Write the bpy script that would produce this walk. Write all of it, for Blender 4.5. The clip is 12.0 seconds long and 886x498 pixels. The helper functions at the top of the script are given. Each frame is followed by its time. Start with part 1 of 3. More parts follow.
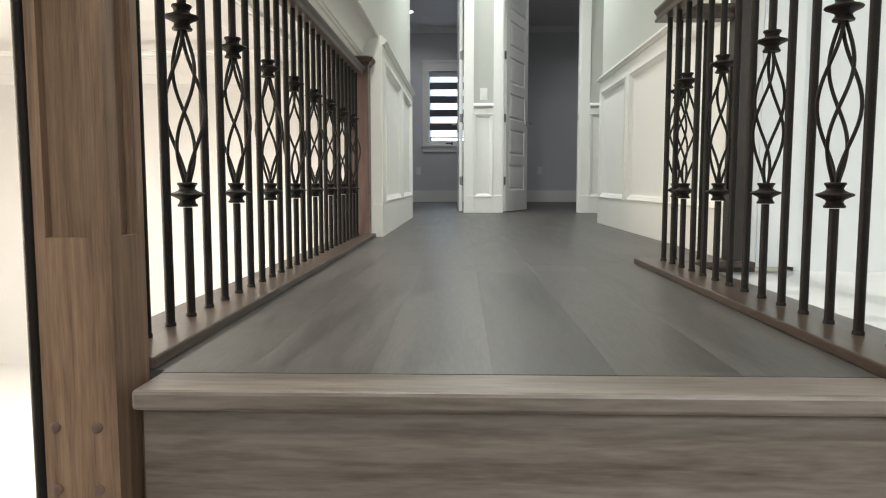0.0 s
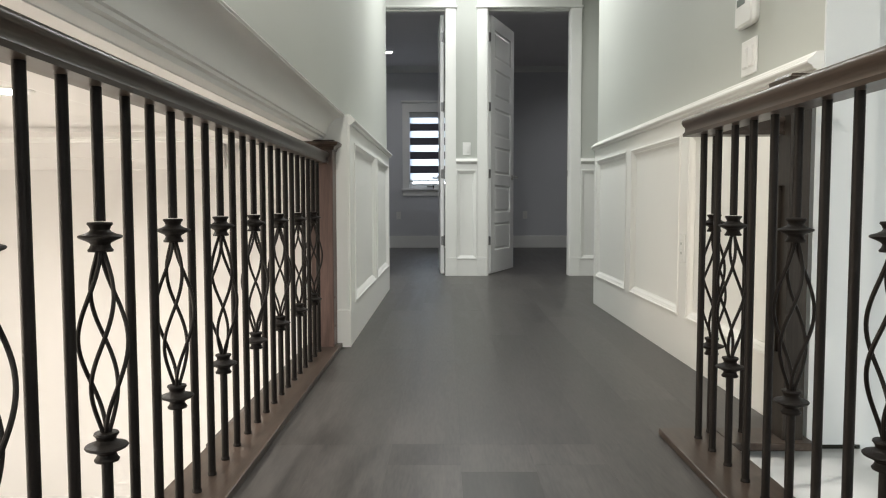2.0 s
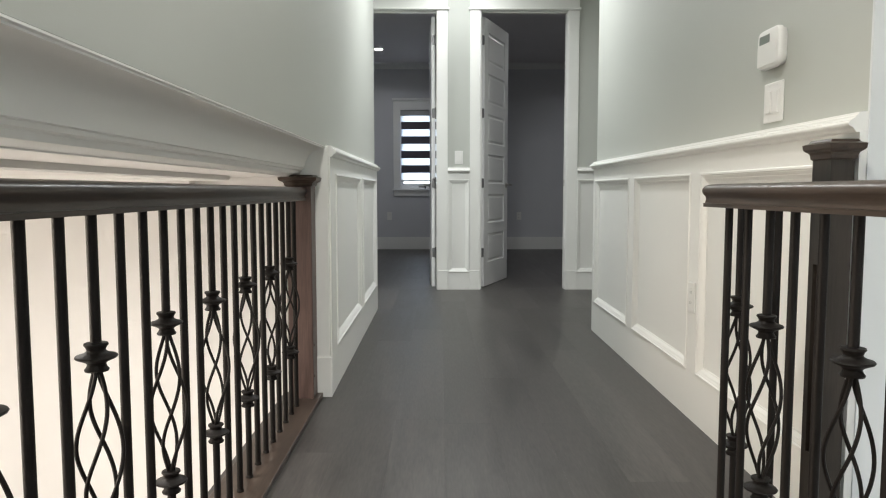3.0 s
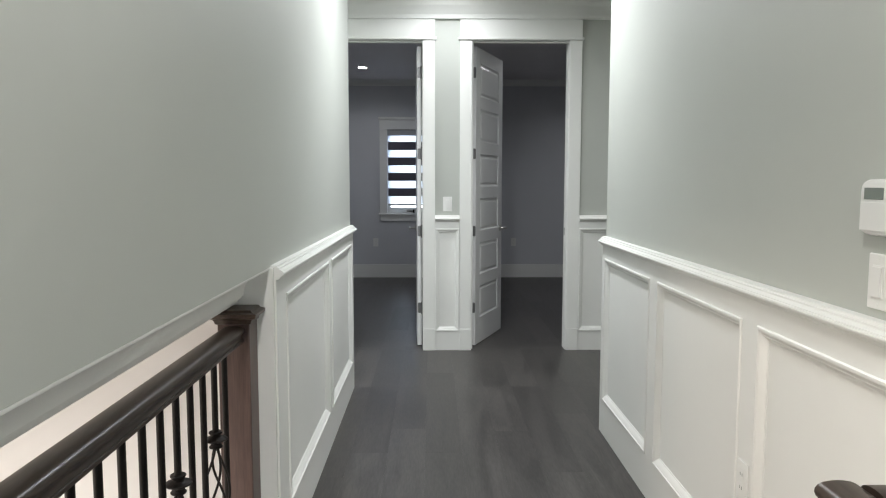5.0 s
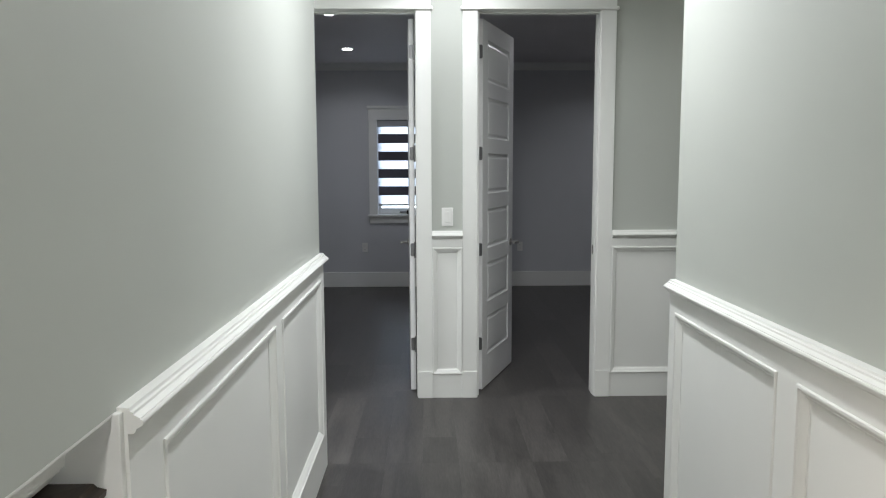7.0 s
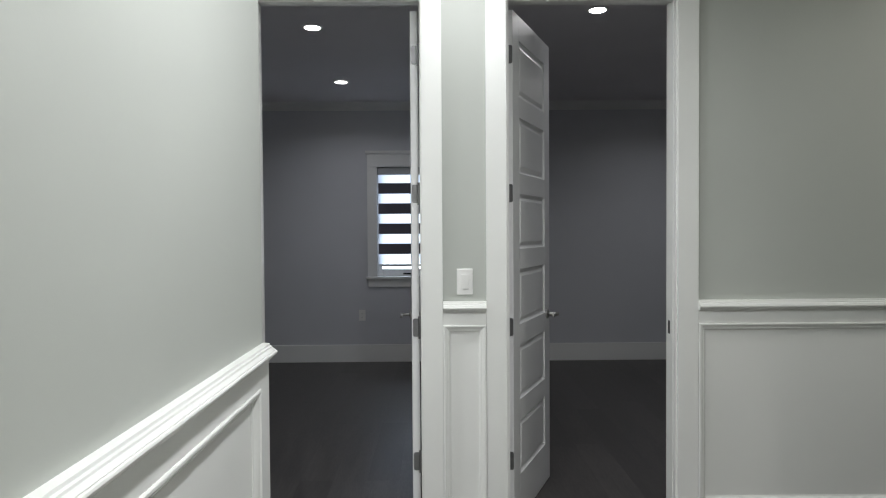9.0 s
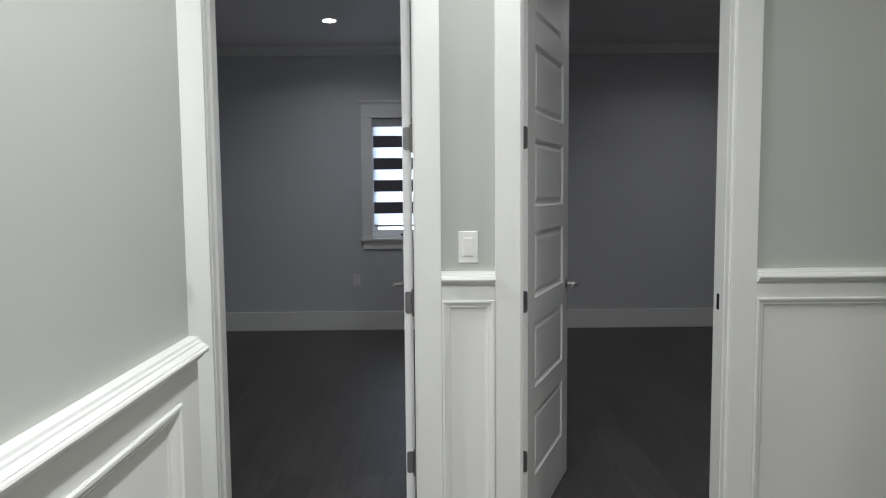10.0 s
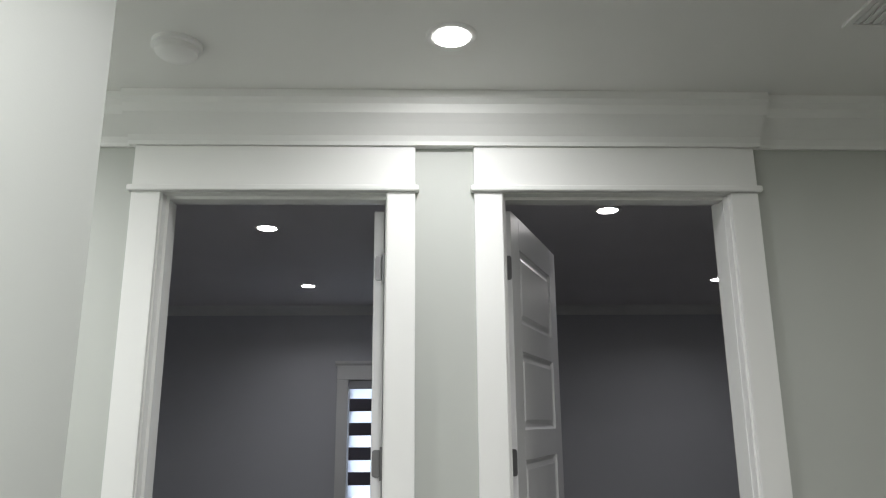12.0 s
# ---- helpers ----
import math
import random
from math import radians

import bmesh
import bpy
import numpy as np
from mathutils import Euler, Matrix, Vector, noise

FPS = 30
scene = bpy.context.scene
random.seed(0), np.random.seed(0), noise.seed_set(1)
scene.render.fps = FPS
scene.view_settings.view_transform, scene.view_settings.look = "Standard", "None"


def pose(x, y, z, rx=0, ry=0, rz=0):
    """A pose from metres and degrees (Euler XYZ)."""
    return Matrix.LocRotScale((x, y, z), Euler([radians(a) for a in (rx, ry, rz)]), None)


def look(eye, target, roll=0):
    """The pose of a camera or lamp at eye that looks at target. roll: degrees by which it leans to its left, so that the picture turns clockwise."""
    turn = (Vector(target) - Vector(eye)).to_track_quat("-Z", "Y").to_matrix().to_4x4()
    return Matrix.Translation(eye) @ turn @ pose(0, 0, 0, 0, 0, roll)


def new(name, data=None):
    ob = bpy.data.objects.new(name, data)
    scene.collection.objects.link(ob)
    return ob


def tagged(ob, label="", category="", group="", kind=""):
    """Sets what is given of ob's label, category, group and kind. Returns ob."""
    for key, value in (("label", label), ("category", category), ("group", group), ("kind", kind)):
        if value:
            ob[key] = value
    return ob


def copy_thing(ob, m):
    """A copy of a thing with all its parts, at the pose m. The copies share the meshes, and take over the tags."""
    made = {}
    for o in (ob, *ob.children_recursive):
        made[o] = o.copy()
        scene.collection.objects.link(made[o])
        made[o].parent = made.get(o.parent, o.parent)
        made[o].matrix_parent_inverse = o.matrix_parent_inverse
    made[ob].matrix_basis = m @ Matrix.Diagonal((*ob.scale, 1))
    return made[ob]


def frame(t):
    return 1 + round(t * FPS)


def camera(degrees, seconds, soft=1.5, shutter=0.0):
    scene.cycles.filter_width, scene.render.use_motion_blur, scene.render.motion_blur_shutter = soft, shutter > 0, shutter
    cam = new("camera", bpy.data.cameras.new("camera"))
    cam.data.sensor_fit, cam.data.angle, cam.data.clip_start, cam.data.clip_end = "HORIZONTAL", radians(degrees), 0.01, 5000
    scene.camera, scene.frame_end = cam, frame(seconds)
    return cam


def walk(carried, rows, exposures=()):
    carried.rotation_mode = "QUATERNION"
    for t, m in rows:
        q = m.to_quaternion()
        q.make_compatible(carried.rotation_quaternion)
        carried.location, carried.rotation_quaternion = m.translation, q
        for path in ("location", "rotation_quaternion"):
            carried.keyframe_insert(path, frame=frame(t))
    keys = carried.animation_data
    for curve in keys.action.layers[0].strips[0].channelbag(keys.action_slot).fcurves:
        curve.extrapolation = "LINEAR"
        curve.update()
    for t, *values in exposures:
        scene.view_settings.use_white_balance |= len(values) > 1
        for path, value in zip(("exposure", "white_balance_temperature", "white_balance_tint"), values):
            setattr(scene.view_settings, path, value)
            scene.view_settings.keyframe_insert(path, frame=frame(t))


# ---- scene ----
cam = camera(63.6, 12.0, 1.15)
PATH = [
    (0, (0.123, -0.214, 0.282), (0.067, 1.778, 0.102), -0.0),
    (0.5, (0.116, -0.091, 0.37), (0.071, 1.903, 0.225), 0.1),
    (1, (0.099, 0.032, 0.474), (0.066, 2.028, 0.352), 0.1),
    (1.5, (0.112, 0.172, 0.54), (0.091, 2.169, 0.43), -0.2),
    (2, (0.131, 0.352, 0.651), (0.123, 2.348, 0.53), -0.1),
    (2.5, (0.135, 0.496, 0.76), (0.137, 2.491, 0.618), -0.1),
    (3, (0.149, 0.622, 0.876), (0.16, 2.615, 0.715), 0.0),
    (3.5, (0.19, 0.787, 1.006), (0.208, 2.78, 0.838), -0.1),
    (3.7, (0.203, 0.846, 1.049), (0.223, 2.839, 0.882), -0.0),
    (5.3, (0.205, 1.459, 1.357), (0.237, 3.449, 1.159), 0.1),
    (5.5, (0.196, 1.569, 1.35), (0.229, 3.557, 1.134), 0.2),
    (6, (0.185, 1.83, 1.388), (0.225, 3.814, 1.136), 0.1),
    (6.5, (0.209, 2.154, 1.426), (0.252, 4.137, 1.17), -0.0),
    (7, (0.207, 2.456, 1.469), (0.246, 4.443, 1.249), -0.2),
    (7.5, (0.202, 2.765, 1.477), (0.237, 4.763, 1.381), -0.3),
    (7.7, (0.21, 2.902, 1.469), (0.242, 4.901, 1.403), -0.3),
    (9.3, (0.195, 3.961, 1.396), (0.211, 5.96, 1.345), -0.3),
    (9.5, (0.198, 4.081, 1.394), (0.217, 6.08, 1.32), -0.1),
    (10, (0.218, 4.389, 1.379), (0.229, 6.382, 1.215), -0.5),
    (10.5, (0.206, 4.569, 1.454), (0.228, 6.558, 1.242), 0.1),
    (11, (0.219, 4.659, 1.557), (0.251, 6.657, 1.461), 0.0),
    (11.5, (0.244, 4.707, 1.652), (0.283, 6.7, 1.817), -0.2),
    (12, (0.247, 4.708, 1.704), (0.306, 6.652, 2.174), -0.4),
]
LIGHTNESS = [(0.0, 0.97, 6580, 7), (1.5, 0.68, 6580, 8), (3.5, 0.68, 6430, 9), (6, 0.73, 6290, 10), (7.5, 0.58, 6340, 10), (9.5, 0.53, 6380, 11), (11, 0.68, 6430, 12), (12, 0.42, 6480, 12)]
walk(cam, [(t, look(eye, target, roll)) for t, eye, target, roll in PATH], LIGHTNESS)

# ---- world, light ----
world = bpy.data.worlds.new("sky")
scene.world = world
world.use_nodes = True
wn = world.node_tree.nodes
sky = wn.new("ShaderNodeTexSky")
sky.sky_type, sky.sun_disc, sky.sun_elevation, sky.sun_rotation = "NISHITA", False, radians(35), radians(200)
world.node_tree.links.new(sky.outputs[0], wn["Background"].inputs[0])
wn["Background"].inputs[1].default_value = 0.12
sun = new("sun", bpy.data.lights.new("sun", "SUN"))
sun.data.energy, sun.data.angle, sun.data.color = 1.0, radians(10), (1.0, 0.96, 0.9)
sun.rotation_euler = (radians(55), 0, radians(-20))

ROOM_W = 2.8


def lamp(name, x, y, z, watts, color=(1.0, 0.95, 0.86), size=0.1, spread=150):
    li = new(name, bpy.data.lights.new(name, "AREA"))
    li.data.shape, li.data.size, li.data.energy, li.data.color = "DISK", size, watts, color
    li.data.spread = radians(spread)
    li.location = (x, y, z)
    return li


def rect_light(name, place, size, turn, watts, color, spread=180):
    li = new(name, bpy.data.lights.new(name, "AREA"))
    li.data.shape, li.data.size, li.data.size_y, li.data.energy, li.data.color = "RECTANGLE", size[0], size[1], watts, color
    li.location, li.rotation_euler = place, [radians(a) for a in turn]
    li.data.spread = radians(spread)
    return li


# Only the first lies in view; the rest are added to brighten the walls.
HALL_POTS_AND_FILL = [(0.33, 6.51, 4.3, 180), (0.42, 5.1, 20, 172), (0.0, 1.6, 17.0, 172), (0.1, -1.0, 19, 170), (-1.7, 6.4, 21, 170), (2.7, 6.2, 3, 170)]
LEFT_POTS, RIGHT_POTS = [(-0.62, 8.6), (-0.66, 10.35)], [(1.21, 8.24), (2.55, 10.1)]
# The first pot is real; the other two are unseen, added for brightness.
LOWER_POTS_AND_FILL = [(-1.11, 2.39, 8.0), (-1.11, 0.6, 3.5), (-2.4, 1.5, 8.0)]
HALL_C, ROOM_C, LOWER_C = (0.98, 0.99, 0.99), (0.965, 0.965, 1.0), (1.0, 0.95, 0.90)
for x, y, watts, spread in HALL_POTS_AND_FILL:
    lamp("hall_lamp_and_fill", x, y, 2.740, watts, (1.0, 0.955, 0.84) if x > 2 else (1.0, 0.945, 0.875) if y < 2 else HALL_C, 0.1, spread)
for x, y in LEFT_POTS + RIGHT_POTS:
    lamp("room_lamp", x, y, 2.754, ROOM_W, ROOM_C)
for x, y, watts in LOWER_POTS_AND_FILL:
    lamp("lower_lamp_and_fill", x, y, 0.965, watts, LOWER_C, 0.5)
# No window stands here: area light added to warm the right wainscot.
rect_light("lower_fill_light", (-4.12, 1.4, 0.25), (2.6, 1.1), (90, 0, -90), 25, (1.0, 0.85, 0.70), 90)
# Unseen fill, added to brighten the front of the first newel post.
rect_light("landing_fill_light", (-0.7, -2.5, 1.0), (1.0, 1.2), (70, 0, 0), 7, (1.0, 0.95, 0.88), 120)
# Unseen area light over the stairs, added in place of the stairwell's daylight.
rect_light("stair_fill_light", (1.5, -2.4, 1.2), (1.8, 1.5), (50, 0, 0), 19, (0.93, 0.97, 1.0), 90)


# ---- materials ----
def nodes_of(name):
    m = bpy.data.materials.new(name)
    m.use_nodes = True
    return m, m.node_tree.nodes, m.node_tree.links, m.node_tree.nodes["Principled BSDF"]


def paint(name, color, rough=0.5, spots=0.03, bump=0.06, grain=220, metal=0.0, spec=0.5):
    m, n, l, b = nodes_of(name)
    b.inputs["Specular IOR Level"].default_value = spec
    tc = n.new("ShaderNodeTexCoord")
    big, fine = n.new("ShaderNodeTexNoise"), n.new("ShaderNodeTexNoise")
    big.inputs["Scale"].default_value, fine.inputs["Scale"].default_value = 1.7, grain
    big.inputs["Detail"].default_value = 5
    for t in (big, fine):
        l.new(tc.outputs["Object"], t.inputs["Vector"])
    ramp = n.new("ShaderNodeValToRGB")
    ramp.color_ramp.elements[0].position, ramp.color_ramp.elements[1].position = 0.3, 0.7
    ramp.color_ramp.elements[0].color = (*[c * (1 - spots) for c in color], 1)
    ramp.color_ramp.elements[1].color = (*[min(1, c * (1 + spots)) for c in color], 1)
    l.new(big.outputs["Fac"], ramp.inputs[0])
    l.new(ramp.outputs[0], b.inputs["Base Color"])
    rr = n.new("ShaderNodeMapRange")
    rr.inputs["To Min"].default_value, rr.inputs["To Max"].default_value = rough - 0.06, rough + 0.06
    l.new(big.outputs["Fac"], rr.inputs[0])
    l.new(rr.outputs[0], b.inputs["Roughness"])
    bp = n.new("ShaderNodeBump")
    bp.inputs["Strength"].default_value, bp.inputs["Distance"].default_value = bump, 0.002
    l.new(fine.outputs["Fac"], bp.inputs["Height"])
    l.new(bp.outputs[0], b.inputs["Normal"])
    b.inputs["Metallic"].default_value = metal
    return m


def wood(name, dark, light, stretch, rough=0.4, vary=0.0, bump=0.15, ring=9.0, contrast=0.5, spec=0.5):
    """Grain runs along the axis with the small number in stretch."""
    m, n, l, b = nodes_of(name)
    b.inputs["Specular IOR Level"].default_value = spec
    tc, info = n.new("ShaderNodeTexCoord"), n.new("ShaderNodeObjectInfo")
    shift = n.new("ShaderNodeVectorMath")
    shift.operation = "MULTIPLY_ADD"
    shift.inputs[1].default_value = (37, 41, 29)
    l.new(info.outputs["Random"], shift.inputs[0])
    l.new(tc.outputs["Object"], shift.inputs[2])
    mp = n.new("ShaderNodeMapping")
    mp.inputs["Scale"].default_value = stretch
    l.new(shift.outputs[0], mp.inputs[0])
    a, f = n.new("ShaderNodeTexNoise"), n.new("ShaderNodeTexNoise")
    a.inputs["Scale"].default_value, a.inputs["Detail"].default_value, a.inputs["Distortion"].default_value = ring, 6, 0.8
    f.inputs["Scale"].default_value, f.inputs["Detail"].default_value = ring * 9, 3
    l.new(mp.outputs[0], a.inputs["Vector"])
    l.new(mp.outputs[0], f.inputs["Vector"])
    mix = n.new("ShaderNodeMath")
    mix.operation = "MULTIPLY_ADD"
    mix.inputs[1].default_value = 0.35
    l.new(f.outputs["Fac"], mix.inputs[0])
    half = n.new("ShaderNodeMath")
    half.operation = "MULTIPLY"
    half.inputs[1].default_value = 0.65
    l.new(a.outputs["Fac"], half.inputs[0])
    l.new(half.outputs[0], mix.inputs[2])
    ramp = n.new("ShaderNodeValToRGB")
    ramp.color_ramp.elements[0].position, ramp.color_ramp.elements[1].position = 0.5 - 0.25 * contrast, 0.5 + 0.25 * contrast
    ramp.color_ramp.elements[0].color, ramp.color_ramp.elements[1].color = (*dark, 1), (*light, 1)
    l.new(mix.outputs[0], ramp.inputs[0])
    hsv = n.new("ShaderNodeHueSaturation")
    mr = n.new("ShaderNodeMapRange")
    mr.inputs["To Min"].default_value, mr.inputs["To Max"].default_value = 1 - vary, 1 + vary
    l.new(info.outputs["Random"], mr.inputs[0])
    l.new(mr.outputs[0], hsv.inputs["Value"])
    l.new(ramp.outputs[0], hsv.inputs["Color"])
    l.new(hsv.outputs[0], b.inputs["Base Color"])
    rg = n.new("ShaderNodeMapRange")
    rg.inputs["To Min"].default_value, rg.inputs["To Max"].default_value = rough - 0.07, rough + 0.1
    l.new(a.outputs["Fac"], rg.inputs[0])
    l.new(rg.outputs[0], b.inputs["Roughness"])
    bp = n.new("ShaderNodeBump")
    bp.inputs["Strength"].default_value, bp.inputs["Distance"].default_value = bump, 0.001
    l.new(mix.outputs[0], bp.inputs["Height"])
    l.new(bp.outputs[0], b.inputs["Normal"])
    return m


def glow(name, color, power):
    m, n, l, b = nodes_of(name)
    b.inputs["Base Color"].default_value = (0.8, 0.8, 0.8, 1)
    b.inputs["Emission Color"].default_value = (*color, 1)
    b.inputs["Emission Strength"].default_value = power
    return m


M_WALL = paint("wall_paint", (0.505, 0.525, 0.49), 0.55, 0.02)
M_ROOM = paint("room_paint", (0.60, 0.61, 0.635), 0.55, 0.02)
M_LOWER = paint("lower_paint", (0.80, 0.787, 0.77), 0.6, 0.02)
M_STAIRW = paint("stair_wall_paint", (0.72, 0.75, 0.76), 0.6, 0.02)
M_TRIM = paint("white_trim_paint", (0.84, 0.845, 0.82), 0.38, 0.02, 0.008)
M_DOOR = paint("white_door_paint", (0.80, 0.80, 0.805), 0.33, 0.02, 0.01)
M_CEIL = paint("ceiling_paint", (0.84, 0.84, 0.81), 0.8, 0.02, 0.12)
M_ROOMCEIL = paint("room_ceiling_paint", (0.80, 0.78, 0.78), 0.8, 0.02, 0.1)
M_PLASTIC = paint("white_plastic", (0.82, 0.82, 0.8), 0.3, 0.01, 0.0)
M_GREYPL = paint("grey_plastic", (0.45, 0.46, 0.47), 0.35, 0.01, 0.0)
M_SCREEN = paint("display", (0.20, 0.23, 0.21), 0.2, 0.02, 0.0)
M_IRON = paint("black_iron", (0.011, 0.009, 0.008), 0.5, 0.25, 0.3, 400, 0.0, 0.18)
M_NICKEL = paint("satin_nickel", (0.55, 0.54, 0.52), 0.3, 0.05, 0.02, 300, 1.0)
M_HINGE = paint("dull_nickel", (0.22, 0.22, 0.225), 0.38, 0.06, 0.03, 300, 0.85)
M_STONE = paint("white_marble", (0.82, 0.83, 0.83), 0.25, 0.04, 0.0)
M_FLOOR = wood("oak_floor", (0.036, 0.0335, 0.0315), (0.084, 0.078, 0.0735), (7, 0.8, 7), 0.37, 0.19, 0.2, 2.4, 0.62, 0.40)
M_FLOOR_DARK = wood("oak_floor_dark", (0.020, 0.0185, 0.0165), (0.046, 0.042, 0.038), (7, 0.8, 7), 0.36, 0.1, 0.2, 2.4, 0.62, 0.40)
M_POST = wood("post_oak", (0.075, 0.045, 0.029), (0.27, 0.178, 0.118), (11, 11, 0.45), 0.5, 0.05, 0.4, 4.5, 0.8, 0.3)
M_RAIL = wood("rail_oak", (0.030, 0.022, 0.017), (0.080, 0.058, 0.045), (7, 0.5, 7), 0.32, 0.04, 0.15, 3.5, 0.8, 0.3)
M_RAILX = wood("rail_oak_cross", (0.030, 0.022, 0.017), (0.080, 0.058, 0.045), (0.5, 7, 7), 0.32, 0.04, 0.15, 3.5, 0.8, 0.3)
# Oak for the far left post, with the warm light's red in its colour.
M_WARMLIT_POST = wood("post_warm_lit", (0.055, 0.035, 0.03), (0.15, 0.095, 0.08), (7, 7, 0.5), 0.4, 0.05, 0.2, 3.5, 0.9)
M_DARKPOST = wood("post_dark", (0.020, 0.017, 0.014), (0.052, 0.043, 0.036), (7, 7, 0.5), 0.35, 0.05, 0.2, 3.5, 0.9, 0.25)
M_TREAD = wood("tread_oak", (0.062, 0.048, 0.038), (0.21, 0.18, 0.158), (0.9, 9, 9), 0.40, 0.05, 0.25, 1.7, 0.7, 0.4)
M_PLUG = paint("plug", (0.10, 0.06, 0.045), 0.5, 0.1, 0.1)
M_LENS = glow("lamp_lens", (1.0, 0.98, 0.93), 25.0)
M_DARKBAND = paint("blind_fabric", (0.10, 0.095, 0.115), 0.8, 0.03, 0.2, 600)


def sheer():
    m, n, l, b = nodes_of("sheer_fabric")
    b.inputs["Base Color"].default_value = (0.8, 0.82, 0.86, 1)
    t = n.new("ShaderNodeBsdfTranslucent")
    t.inputs[0].default_value = (0.85, 0.88, 0.93, 1)
    mix = n.new("ShaderNodeMixShader")
    mix.inputs[0].default_value = 0.8
    l.new(b.outputs[0], mix.inputs[1])
    l.new(t.outputs[0], mix.inputs[2])
    l.new(mix.outputs[0], n["Material Output"].inputs[0])
    return m


def glass():
    m, n, l, b = nodes_of("clear_glass")
    b.inputs["Transmission Weight"].default_value, b.inputs["Roughness"].default_value, b.inputs["IOR"].default_value = 1.0, 0.02, 1.45
    return m


M_SHEER, M_GLASS = sheer(), glass()


# ---- builders ----
def empty(name, label, category, group="", place=(0, 0, 0), turn=0):
    ob = new(name)
    ob.empty_display_size = 0.1
    ob.matrix_basis = pose(*place, 0, 0, turn)
    return tagged(ob, label, category, group)


def part(name, bm, material, parent=None, label="", smooth=False, **tags):
    me = bpy.data.meshes.new(name)
    bmesh.ops.recalc_face_normals(bm, faces=bm.faces)
    bm.to_mesh(me)
    bm.free()
    for mat in (material if isinstance(material, tuple) else (material,)):
        me.materials.append(mat)
    if smooth:
        me.shade_smooth()
        me.set_sharp_from_angle(angle=radians(40))
    ob = new(name, me)
    if parent:
        ob.parent = parent
    return tagged(ob, label, **tags)


def box(bm, x0, x1, y0, y1, z0, z1, bevel=0.0):
    made = bmesh.ops.create_cube(bm, size=1)["verts"]
    for v in made:
        v.co = Vector(((x0, x1)[v.co.x > 0], (y0, y1)[v.co.y > 0], (z0, z1)[v.co.z > 0]))
    if bevel:
        edges = list({e for v in made for e in v.link_edges})
        bmesh.ops.bevel(bm, geom=edges, offset=bevel, segments=2, profile=0.5, affect="EDGES")
    return bm


def boxes(*rows, bevel=0.0):
    bm = bmesh.new()
    for r in rows:
        box(bm, *r, bevel=bevel)
    return bm


def sweep(points, normal, profile, closed=False, bm=None):
    """Mitred moulding along points in the plane with that normal; profile rows are (inward, outward) metres, inward to the left of the way."""
    bm = bm or bmesh.new()
    pts, n = [Vector(p) for p in points], Vector(normal).normalized()
    rings = []
    for i, p in enumerate(pts):
        before = (p - pts[i - 1]).normalized() if (closed or i) else None
        after = (pts[(i + 1) % len(pts)] - p).normalized() if (closed or i < len(pts) - 1) else None
        s0 = n.cross(before or after)
        s1 = n.cross(after or before)
        m = (s0 + s1) / (1 + s0.dot(s1))
        rings.append([bm.verts.new(p + m * a + n * c) for a, c in profile])
    k = len(profile)
    for i in range(len(rings) if closed else len(rings) - 1):
        a, b = rings[i], rings[(i + 1) % len(rings)]
        for j in range(k):
            bm.faces.new((a[j], a[(j + 1) % k], b[(j + 1) % k], b[j]))
    if not closed:
        bm.faces.new(rings[0])
        bm.faces.new(rings[-1][::-1])
    return bm


def lathe(profile, sides=16, at=(0, 0, 0), bm=None, square=False):
    bm = bm or bmesh.new()
    o = Vector(at)
    rings = []
    for r, z in profile:
        ring = []
        for i in range(sides):
            a = 2 * math.pi * (i + 0.5) / sides
            q = r / max(abs(math.cos(a)), abs(math.sin(a))) if square else r
            ring.append(bm.verts.new(o + Vector((q * math.cos(a), q * math.sin(a), z))))
        rings.append(ring)
    for a, b in zip(rings, rings[1:]):
        for i in range(sides):
            bm.faces.new((a[i], a[(i + 1) % sides], b[(i + 1) % sides], b[i]))
    bm.faces.new(rings[0][::-1])
    bm.faces.new(rings[-1])
    return bm


def tube(path, r, sides=8, bm=None):
    bm = bm or bmesh.new()
    rings = []
    for i, p in enumerate(path):
        d = (path[min(i + 1, len(path) - 1)] - path[max(i - 1, 0)]).normalized()
        u = d.cross(Vector((0.3, 1, 0.1))).normalized()
        w = d.cross(u)
        rings.append([bm.verts.new(p + r * (math.cos(t) * u + math.sin(t) * w)) for t in [2 * math.pi * k / sides for k in range(sides)]])
    for a, b in zip(rings, rings[1:]):
        for i in range(sides):
            bm.faces.new((a[i], a[(i + 1) % sides], b[(i + 1) % sides], b[i]))
    bm.faces.new(rings[0][::-1])
    bm.faces.new(rings[-1])
    return bm


def disc_plate(r, z0, z1, at, bm=None, sides=32):
    return lathe([(r, z0), (r, z1)], sides, at, bm)


S = dict(kind="structure")

# ---- plan ----
XL, XR = -0.327, 1.132         # the two walls of the passage
YL0, YL1 = 3.64, 5.92         # left wall
YR0, YR1 = 2.27, 5.095        # right wall
YD, TD = 6.975, 0.12          # wall with the doors and its thickness
ZC, ZR = 2.754, 2.768           # ceilings
YB = 11.43                    # far wall of the rooms
TOP = 2.445                   # head of the door openings
LD, RD = (-0.607, 0.132), (0.513, 1.277)

# walls of the passage
part("wall_left", boxes((XL - 0.14, XL, YL0, YL1, 0.0, 1.03), (XL - 0.14, XL + 0.0006, YL0, YL1, 1.03, ZC)), M_WALL, None, "pale grey painted passage wall above white wainscot", **S)


def lean_out(ob):
    """The hanging wall is 6 mm in the metre out of line with the wall behind it."""
    for v in ob.data.vertices:
        if v.co.x > XL - 0.01:
            v.co.x += 0.006 * (YL0 - max(v.co.y, 1.2))
    return ob


